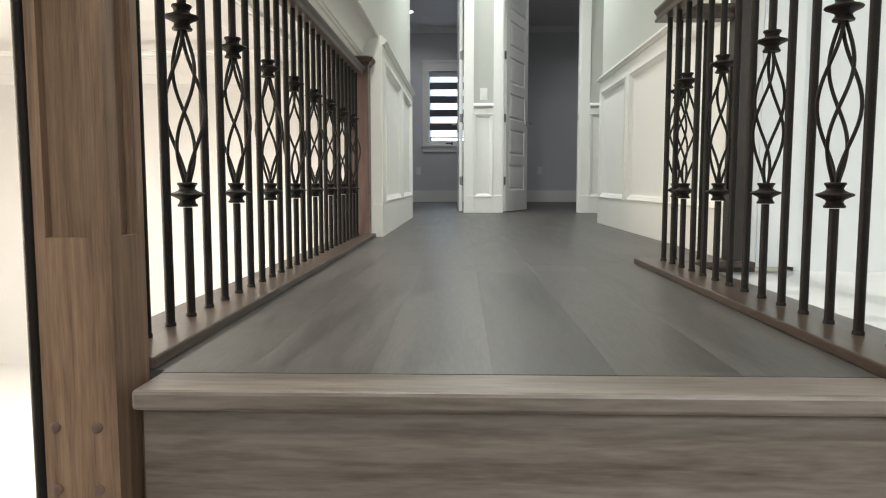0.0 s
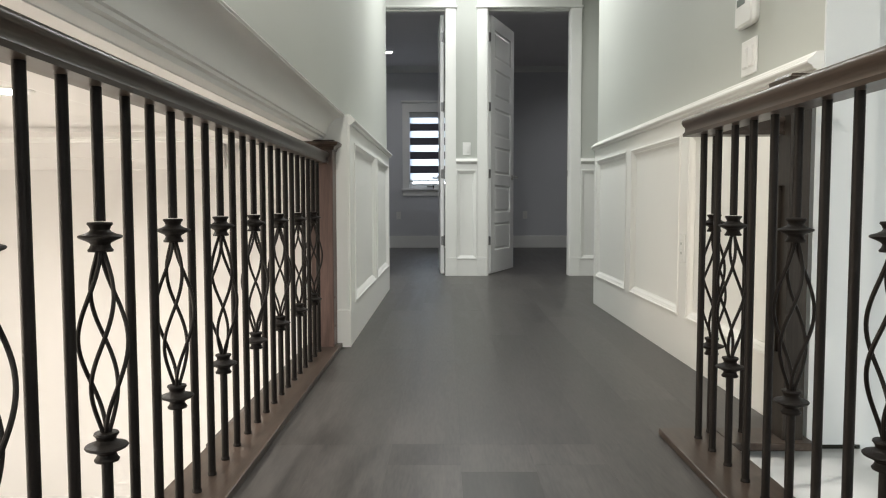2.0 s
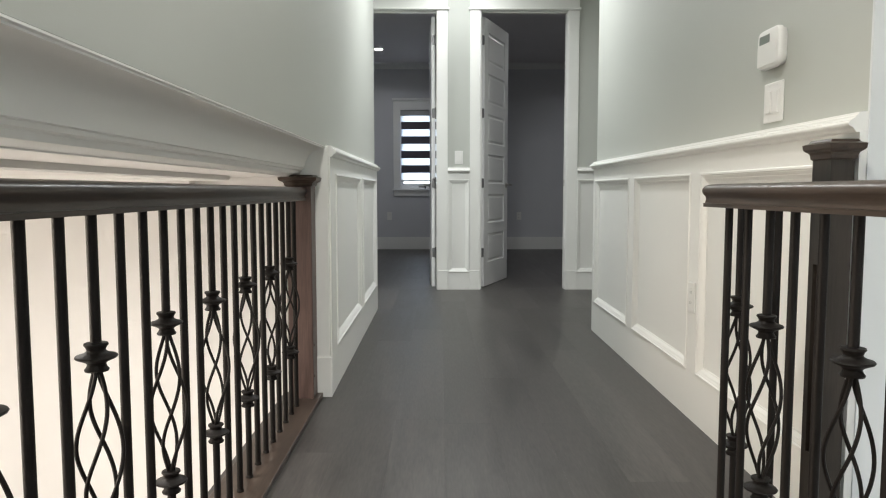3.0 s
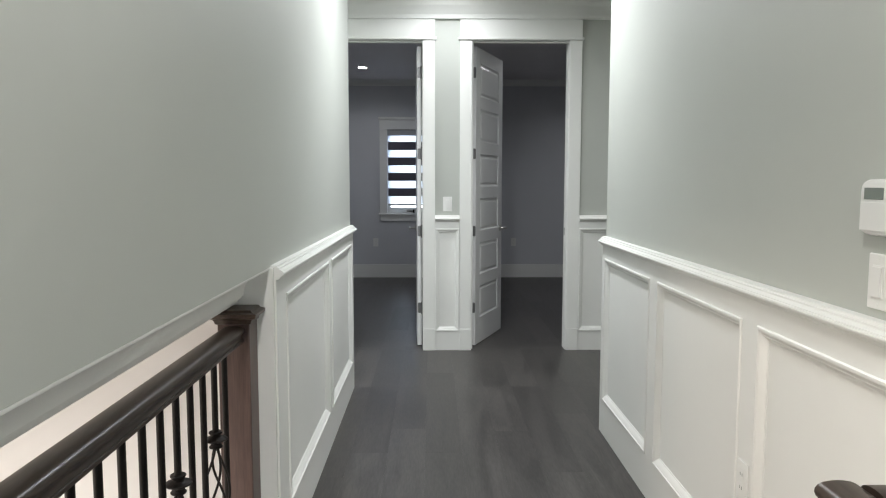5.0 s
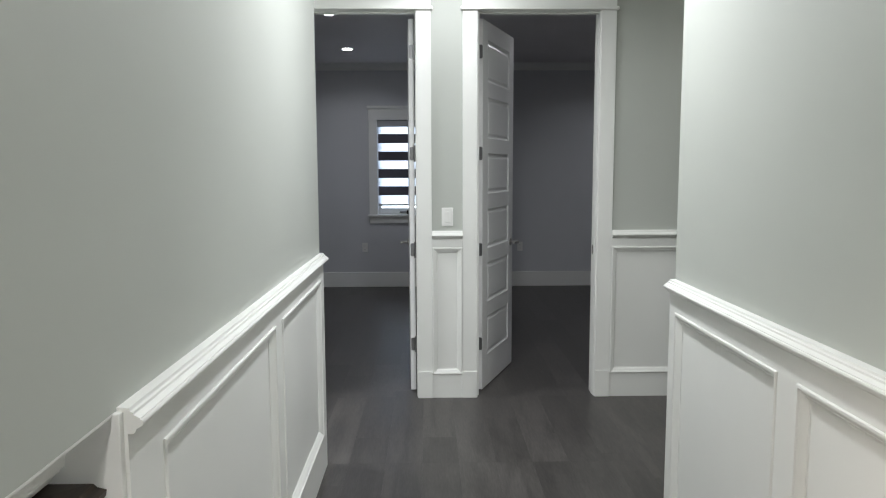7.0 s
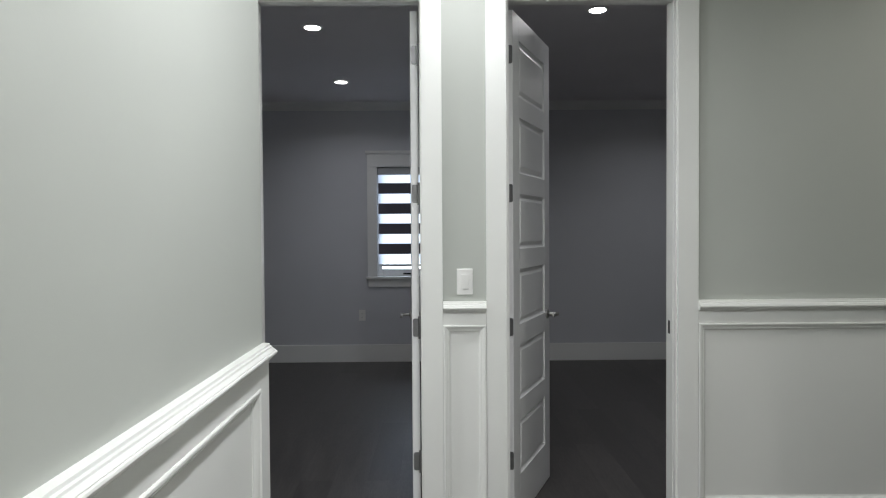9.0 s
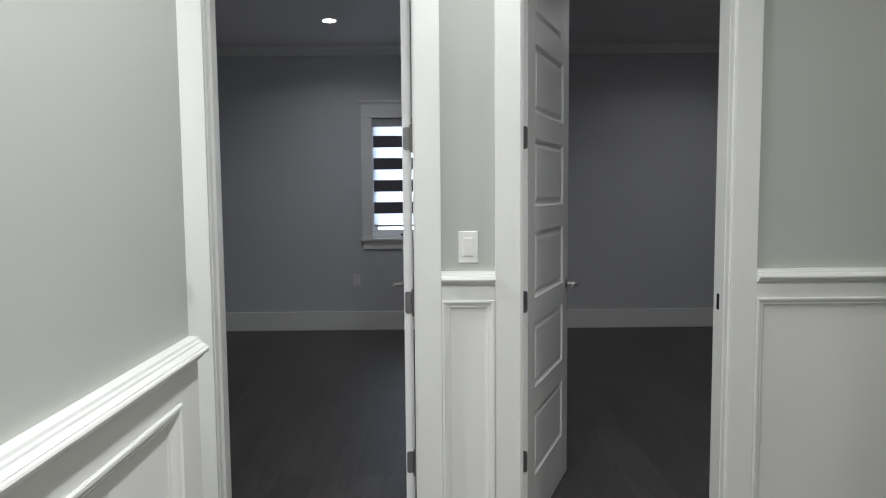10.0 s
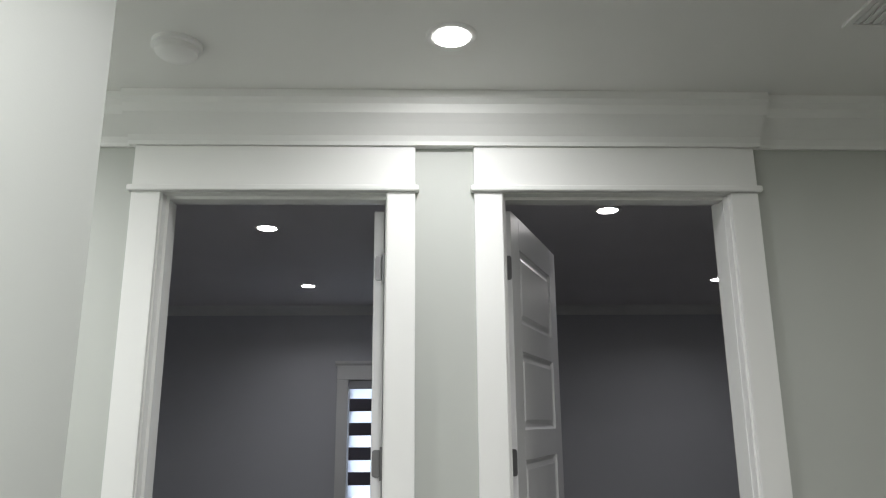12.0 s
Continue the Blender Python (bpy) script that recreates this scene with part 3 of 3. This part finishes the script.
while z > 1.075:
    lo = max(z - (0.088 if k == 0 else 0.113 if k % 2 else 0.103), 1.048)
    part("sheer_band" if k % 2 == 0 else "dark_band", boxes((WX0 + 0.012, WX1 - 0.012, 0.024, 0.0255, lo, z)), M_SHEER if k % 2 == 0 else M_DARKBAND, blind)
    z, k = lo, k + 1
part("bottom_bar", box(bmesh.new(), WX0 + 0.010, WX1 - 0.010, 0.016, 0.034, 1.022, 1.0475, 0.004), M_GREYPL, blind)
wl = rect_light("bedroom_window_light", (-0.12, YB + 0.3, 1.5), (0.6, 1.2), (-90, 0, 0), 10.5, (0.78, 0.88, 1.0))

# ---- railings ----
FILLET = [(-0.030, 0.0), (0.030, 0.0), (0.031, 0.009), (-0.031, 0.009)]
RAILP = [(-0.027, 0.0095), (0.027, 0.0095), (0.0245, 0.017), (0.0255, 0.024), (0.032, 0.031), (0.0345, 0.037), (0.0335, 0.043), (0.029, 0.0485), (0.021, 0.052), (0.010, 0.0538), (0.0, 0.0543), (-0.010, 0.0538), (-0.021, 0.052), (-0.029, 0.0485), (-0.0335, 0.043), (-0.0345, 0.037), (-0.032, 0.031), (-0.0255, 0.024), (-0.0245, 0.017)]
ZRAIL, ZSHOE = 0.839, 0.020


def bar_mesh(z0, z1, bm=None):
    return lathe([(0.0088, z0), (0.0088, z1)], 14, bm=bm)


KNUCKLE = [(0.010, -0.024), (0.0185, -0.0235), (0.0195, -0.0205), (0.0165, -0.017), (0.0145, -0.012), (0.0165, -0.009), (0.023, -0.0055), (0.032, -0.0015), (0.0335, 0.0008), (0.032, 0.003), (0.023, 0.0055), (0.0165, 0.009), (0.0145, 0.012), (0.0165, 0.017), (0.0195, 0.0205), (0.0185, 0.0235), (0.010, 0.024)]


def baluster_foot():
    return lathe([(0.0105, ZSHOE), (0.0105, ZSHOE + 0.005), (0.0088, ZSHOE + 0.008)], 14)


def plain_baluster():
    b = empty("baluster", "plain round black iron baluster standing on an oak shoe rail", "baluster", "railing balusters")
    part("shaft", bar_mesh(ZSHOE + 0.008, ZRAIL), M_IRON, b, smooth=True)
    part("foot", baluster_foot(), M_IRON, b, smooth=True)
    return b


def basket_baluster():
    b = empty("basket_baluster", "black iron baluster with a twisted open basket between two turned collars", "baluster", "railing balusters with baskets")
    z0, z1 = 0.262, 0.602
    part("shaft", bar_mesh(ZSHOE + 0.008, z0 - 0.025), M_IRON, b, smooth=True)
    part("foot", baluster_foot(), M_IRON, b, smooth=True)
    part("shaft", bar_mesh(z1 + 0.025, ZRAIL), M_IRON, b, smooth=True)
    for z in (z0, z1):
        part("collar", lathe([(r, z + h) for r, h in KNUCKLE], 20), M_IRON, b, smooth=True)
    for k in range(4):
        path = []
        for i in range(29):
            t = i / 28
            a = math.pi / 2 * k + math.pi * t
            r = 0.004 + 0.0325 * math.sin(math.pi * t) ** 1.15
            path.append(Vector((r * math.cos(a), r * math.sin(a), z0 + 0.02 + (z1 - z0 - 0.04) * t)))
        part("basket_wire", tube(path, 0.0036), M_IRON, b, smooth=True)
    return b


def rail_run(name, p0, p1, label, material):
    """A handrail along x or y from p0 to p1 (its underside): a moulded grip on a flat fillet."""
    h = empty(name, label, "handrail", "", p0)
    a, b = Vector((0, 0, 0)), Vector(p1) - Vector(p0)
    side = Vector((0, 0, 1)).cross((b - a).normalized())
    for kind, profile in (("fillet", FILLET), ("grip", RAILP)):
        bm = bmesh.new()
        rings = [[bm.verts.new(p + side * u + Vector((0, 0, w))) for u, w in profile] for p in (a, b)]
        k = len(profile)
        for j in range(k):
            bm.faces.new((rings[0][j], rings[0][(j + 1) % k], rings[1][(j + 1) % k], rings[1][j]))
        bm.faces.new(rings[0])
        bm.faces.new(rings[1][::-1])
        part(kind, bm, material, h, smooth=True)
    return h


def newel(x, y, z0, z1, w=0.1, plugs=False, label="square stained oak newel post with a moulded cap", panel=True, material=None, spans=((0.25, 0.75),) * 4):
    n = empty("newel_post", label, "newel post", "newel posts", (x, y, 0))
    h = w / 2
    a, b = z0 + 0.25, z1 - 0.27
    bm = bmesh.new()
    if panel:
        a = max(a, 0.21)
        corners = [(-h, -h), (h, -h), (h, h), (-h, h)]
        low = [bm.verts.new((x_, y_, z0)) for x_, y_ in corners]
        high = [bm.verts.new((x_, y_, z1)) for x_, y_ in corners]
        bm.faces.new(low[::-1])
        bm.faces.new(high)
        for i in range(4):
            p, q = Vector(corners[i]), Vector(corners[(i + 1) % 4])
            inward = -((p + q) / 2).normalized() * 0.016
            g, e = spans[i]
            if e <= g:
                bm.faces.new((low[i], low[(i + 1) % 4], high[(i + 1) % 4], high[i]))
                continue
            pts = [(p.lerp(q, g), a), (p.lerp(q, e), a), (p.lerp(q, e), b), (p.lerp(q, g), b)]
            rim = [bm.verts.new((*v, z)) for v, z in pts]
            bed = [bm.verts.new((*(v + inward), z)) for v, z in pts]
            outer = [low[i], low[(i + 1) % 4], high[(i + 1) % 4], high[i]]
            for u in range(4):
                bm.faces.new((outer[u], outer[(u + 1) % 4], rim[(u + 1) % 4], rim[u]))
                bm.faces.new((rim[u], rim[(u + 1) % 4], bed[(u + 1) % 4], bed[u]))
            bm.faces.new(bed)
    else:
        box(bm, -h, h, -h, h, z0, z1, 0.003)
    part("post", bm, material or M_POST, n)
    capw = [(h + 0.001, z1 - 0.026), (h + 0.006, z1 - 0.023), (h + 0.008, z1 - 0.014), (h + 0.012, z1 - 0.009), (h + 0.021, z1 - 0.005), (h + 0.026, z1 - 0.001), (h + 0.028, z1 + 0.010), (h + 0.012, z1 + 0.014), (h + 0.006, z1 + 0.020), (0.004, z1 + 0.022)]
    part("cap", square_stack(capw), M_RAIL, n)
    if plugs:
        for px in (-0.036, 0.023):
            for pz in (-0.053, -0.142):
                pl = part("plug", lathe([(0.0075, 0), (0.0075, 0.002), (0.005, 0.0035)], 14), M_PLUG, n, "dark round wooden plug", smooth=True)
                pl.matrix_basis = pose(px, -h, pz, 90, 0, 0)
    return n


def square_stack(rows):
    bm = bmesh.new()
    rings = [[bm.verts.new((sx * r, sy * r, z)) for sx, sy in ((-1, -1), (1, -1), (1, 1), (-1, 1))] for r, z in rows]
    for p, q in zip(rings, rings[1:]):
        for i in range(4):
            bm.faces.new((p[i], p[(i + 1) % 4], q[(i + 1) % 4], q[i]))
    bm.faces.new(rings[0][::-1])
    bm.faces.new(rings[-1])
    return bm


XLR, XRR = -0.42, 0.815
STEP = 0.1017
plain, basket = plain_baluster(), basket_baluster()
spots = []
k = -2
while 1.183 + STEP * k < 3.50:
    spots.append((XLR, 1.183 + STEP * k, k % 3 == 0))
    k += 1
k = -3
while 1.140 + STEP * k < 2.30:
    spots.append((XRR, 1.140 + STEP * k, k % 3 == 0))
    k += 1
spots += [(0.866, 2.312, True), (0.955, 2.312, False)]
used = {True: False, False: False}
turner = random.Random(4)
for x, y, is_basket in spots:
    src = basket if is_basket else plain
    m = pose(x, y, 0, 0, 0, turner.uniform(0, 90) if used[True] and is_basket else 27)
    if used[is_basket]:
        copy_thing(src, m)
    else:
        src.matrix_basis, used[is_basket] = m, True
part("shoe_rail", boxes((-0.50, -0.346, 0.8405, 3.628, 0.0005, ZSHOE), bevel=0.003), M_RAIL, None, "flat stained oak shoe rail under the balusters", category="shoe rail")
part("shoe_rail", boxes((0.735, 0.888, 0.80, 2.352, 0.0005, ZSHOE), (0.8885, 1.112, 2.215, 2.352, 0.0005, ZSHOE), bevel=0.003), M_RAIL, None, "flat stained oak shoe rail turning the corner by the wall", category="shoe rail")
rail_run("handrail", (XLR, 0.83, ZRAIL), (XLR, 3.53, ZRAIL), "dark stained oak handrail under the hanging wall", M_RAIL)
rail_run("handrail", (XRR, 0.785, ZRAIL), (XRR, 2.34, ZRAIL), "dark stained oak handrail on the stairwell side", M_RAIL)
rail_run("handrail", (XRR + 0.036, 2.306, ZRAIL), (1.034, 2.306, ZRAIL), "short dark oak handrail returning to the newel post", M_RAILX)
newel(-0.405, 0.7865, -0.72, 0.93, 0.104, True, "square brown oak newel post with recessed panels and dark plugs", spans=((0.15, 0.70), (0.30, 0.80), (0.25, 0.75), (0.25, 0.75)))
nl = newel(XLR, 3.577, 0.0, 0.922, 0.1, False, "square oak newel post, coloured red as by warm light, against the white wall end", False, M_WARMLIT_POST)
for zz in (0.24, 0.11):
    pl = part("plug", lathe([(0.006, 0), (0.006, 0.002), (0.004, 0.003)], 14), M_PLUG, nl, "dark round wooden plug", smooth=True)
    pl.matrix_basis = pose(0.05, -0.03, zz, 0, 90, 0)
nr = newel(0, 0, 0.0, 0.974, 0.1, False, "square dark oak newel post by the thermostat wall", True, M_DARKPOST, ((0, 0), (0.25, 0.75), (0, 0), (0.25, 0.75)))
nr.location = (1.062, 2.282, 0)
for o in nr.children:
    for v in o.data.vertices:
        v.co.x *= 0.54
        v.co.y *= 0.8
newel(XRR, 0.735, -0.72, 0.93, 0.115, False, "square brown oak newel post beside the stairwell", True)
rod = part("lower_baluster", bar_mesh(-0.70, 1.0), M_IRON, smooth=True)
rod.location = (-0.479, 0.76, 0)
tagged(rod, "plain black iron baluster of the lower stair flight", "baluster")


# ---- fixtures ----
def pot(x, y, z, parent_label, warm=False):
    p = empty("ceiling_light", parent_label, "ceiling light", "recessed ceiling lights", (x, y, z))
    part("trim_ring", lathe([(0.052, 0.0), (0.052, -0.004), (0.066, -0.005), (0.072, -0.001), (0.072, 0.0)], 32), M_PLASTIC, p, smooth=True)
    part("lens", lathe([(0.050, -0.0045), (0.050, -0.007)], 32), M_LENS, p)
    return p


# The added out-of-view passage lights get fittings too.
for x, y, watts, spread in HALL_POTS_AND_FILL:
    pot(x, y, ZC, "round recessed ceiling light, switched on, in the white ceiling; one visible, five added unseen")
for x, y in LEFT_POTS + RIGHT_POTS:
    pot(x, y, ZR, "round recessed ceiling light, switched on, in the dark bedroom")
# Fittings at the visible lower pot and at its two added companions.
for x, y, watts in LOWER_POTS_AND_FILL:
    pot(x, y, 0.98, "round recessed ceiling light, switched on, in the cream ceiling; one visible, two added unseen")

sm = empty("smoke_detector", "round white smoke detector on the passage ceiling", "smoke detector", "", (-0.45, 6.57, ZC))
part("base", lathe([(0.070, 0), (0.070, -0.012), (0.066, -0.014)], 32), M_PLASTIC, sm, smooth=True)
part("cover", lathe([(0.060, -0.0142), (0.058, -0.030), (0.046, -0.040), (0.02, -0.044)], 32), M_PLASTIC, sm, smooth=True)
sm2 = copy_thing(sm, pose(0.92, 7.98, ZR))
tagged(sm2, "round white smoke detector on the dark bedroom ceiling")
vent = empty("ceiling_vent", "white ceiling air register with slats", "air vent", "", (1.53, 6.36, ZC))
part("frame", boxes((-0.13, 0.13, -0.08, -0.062, -0.008, 0), (-0.13, 0.13, 0.062, 0.08, -0.008, 0), (-0.13, -0.112, -0.062, 0.062, -0.008, 0), (0.112, 0.13, -0.062, 0.062, -0.008, 0)), M_PLASTIC, vent)
for i in range(9):
    part("slat", boxes((-0.108 + 0.0245 * i, -0.095 + 0.0245 * i, -0.06, 0.06, -0.006, -0.002)), M_PLASTIC, vent)


def rocker_plate(place, turn, gangs, label, name="light_switch"):
    s = empty(name, label, "light switch", "", place, turn)
    w = 0.036 + 0.023 * (gangs - 1)
    part("plate", box(bmesh.new(), -w, w, -0.006, 0, -0.058, 0.058, 0.003), M_PLASTIC, s)
    for g in range(gangs):
        c = (g - (gangs - 1) / 2) * 0.046
        part("rocker_frame", box(bmesh.new(), c - 0.0175, c + 0.0175, -0.0085, -0.0061, -0.034, 0.034, 0.001), M_PLASTIC, s)
        bm = box(bmesh.new(), c - 0.0145, c + 0.0145, -0.0115, -0.0086, -0.031, 0.031, 0.0006)
        part("rocker", bm, M_PLASTIC, s)
        for z in (-0.048, 0.048):
            sc = part("screw", lathe([(0.0028, 0), (0.0028, 0.001)], 10), M_PLASTIC, s)
            sc.matrix_basis = pose(c, -0.006, z, 90, 0, 0)
    return s


def outlet(place, turn, label, material, blank=False):
    s = empty("wall_outlet", label, "electrical outlet", "", place, turn)
    part("plate", box(bmesh.new(), -0.035, 0.035, -0.006, 0, -0.058, 0.058, 0.003), material, s)
    for z in (() if blank else (-0.02, 0.02)):
        part("socket", box(bmesh.new(), -0.015, 0.015, -0.0075, -0.0061, z - 0.014, z + 0.014, 0.001), material, s)
        part("slot", boxes((-0.007, -0.005, -0.008, -0.0076, z - 0.006, z + 0.004), (0.005, 0.007, -0.008, -0.0076, z - 0.006, z + 0.004)), M_SCREEN, s)
    return s


rocker_plate((0.324, YD - 0.0005, 1.173), 0, 1, "white single rocker switch on the pier between the doors")
rocker_plate((XR - 0.0005, 2.735, 1.136), -90, 2, "white double rocker switch under the thermostat")
outlet((-0.60, YB - 0.0005, 0.50), 0, "white wall outlet on the dark bedroom wall under the window", M_PLASTIC)
outlet((1.356, YB - 0.0005, 0.505), 0, "white wall outlet on the bare dark bedroom wall", M_PLASTIC)
outlet((XR - 0.0185, 3.312, 0.474), -90, "white outlet on the wainscot stile", M_TRIM)
th = empty("thermostat", "white wall thermostat with a small grey display", "thermostat", "", (XR - 0.0005, 2.735, 1.290), -90)


def bulged_plate(w, h, rows, shear=0.0):
    """Rounded plate with bowed sides: rows are (inset, depth)."""
    bm, rings = bmesh.new(), []
    for inset, depth in rows:
        ring = []
        for i in range(40):
            a = 2 * math.pi * i / 40
            c, t = math.cos(a), math.sin(a)
            ring.append(bm.verts.new(((w - inset) * math.copysign(abs(c) ** 0.36, c), -depth * (1 + shear * t), (h - inset) * math.copysign(abs(t) ** 0.36, t))))
        rings.append(ring)
    for p, q in zip(rings, rings[1:]):
        for i in range(40):
            bm.faces.new((p[i], p[(i + 1) % 40], q[(i + 1) % 40], q[i]))
    bm.faces.new(rings[0][::-1])
    bm.faces.new(rings[-1])
    return bm


part("body", bulged_plate(0.069, 0.058, [(0.006, 0.0), (0.004, 0.006), (0.0, 0.012), (0.0, 0.020), (0.003, 0.026), (0.008, 0.028)]), M_PLASTIC, th, smooth=True)
part("display", box(bmesh.new(), -0.050, 0.014, -0.0292, -0.0281, 0.016, 0.040, 0.0005), M_SCREEN, th)
part("lower_cover", box(bmesh.new(), -0.060, 0.060, -0.0298, -0.0281, -0.048, 0.010, 0.0006), M_PLASTIC, th)

# ---- floor boards ----
BW, GAP = 0.1855, 0.0001
rng = random.Random(7)
floor = empty("floor", "grey-brown stained oak plank floor", "floor")
tagged(floor, kind="structure")
board_meshes = {}


def board(x0, x1, y0, y1):
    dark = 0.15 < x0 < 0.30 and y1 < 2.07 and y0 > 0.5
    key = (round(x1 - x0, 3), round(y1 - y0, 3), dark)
    if key not in board_meshes:
        bm = bmesh.new()
        w, l = x1 - x0 - GAP, y1 - y0 - GAP
        c = 0.00015
        low = [bm.verts.new(p) for p in ((0, 0, -0.014), (w, 0, -0.014), (w, l, -0.014), (0, l, -0.014))]
        mid = [bm.verts.new(p) for p in ((0, 0, -c), (w, 0, -c), (w, l, -c), (0, l, -c))]
        top = [bm.verts.new(p) for p in ((c, c, 0), (w - c, c, 0), (w - c, l - c, 0), (c, l - c, 0))]
        for p, q in ((low, mid), (mid, top)):
            for i in range(4):
                bm.faces.new((p[i], p[(i + 1) % 4], q[(i + 1) % 4], q[i]))
        bm.faces.new(top)
        me = bpy.data.meshes.new("board")
        bm.to_mesh(me)
        bm.free()
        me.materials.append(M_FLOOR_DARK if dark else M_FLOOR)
        board_meshes[key] = me
    ob = new("board", board_meshes[key])
    ob.location = (x0, y0, 0)
    ob.parent = floor


def lay(x_lo, x_hi, y_lo, y_hi):
    i = math.floor((x_lo - 0.168) / BW)
    while 0.168 + BW * i < x_hi - 0.002:
        a, b = max(x_lo, 0.168 + BW * i), min(x_hi, 0.168 + BW * (i + 1))
        r = random.Random(100 + i)
        y = 2.065 if i == 0 else 2.065 + r.choice((-0.9, -0.6, -0.3, 0.35, 0.65, 0.95))
        lengths = (1.2, 1.5, 1.8)
        while y > y_lo:
            y -= 1.8
        while y < y_hi - 0.001:
            step = r.choice(lengths)
            if i == 0 and y < 2.065 < y + step + 0.5:
                step = 2.065 - y if y < 2.064 else step
            lo, hi = max(y, y_lo), min(y + step, y_hi)
            if hi - lo > 0.02 and b - a > 0.01:
                board(a, b, lo, hi)
            y += step
        i += 1


lay(-0.331, 0.89, 0.832, YR0)
lay(-0.5, -0.331, 0.842, YR0)
lay(XL - 0.2, XR, YR0, YL1)
lay(XR, 3.5, YR1, YL1)
lay(-3.1, 3.5, YL1, YD)
lay(LD[0] + 0.001, LD[1] - 0.001, YD, YD + TD)
lay(RD[0] + 0.001, RD[1] - 0.001, YD, YD + TD)
lay(-3.2, 0.27, YD + TD, YB)
lay(0.38, 4.2, YD + TD, YB)
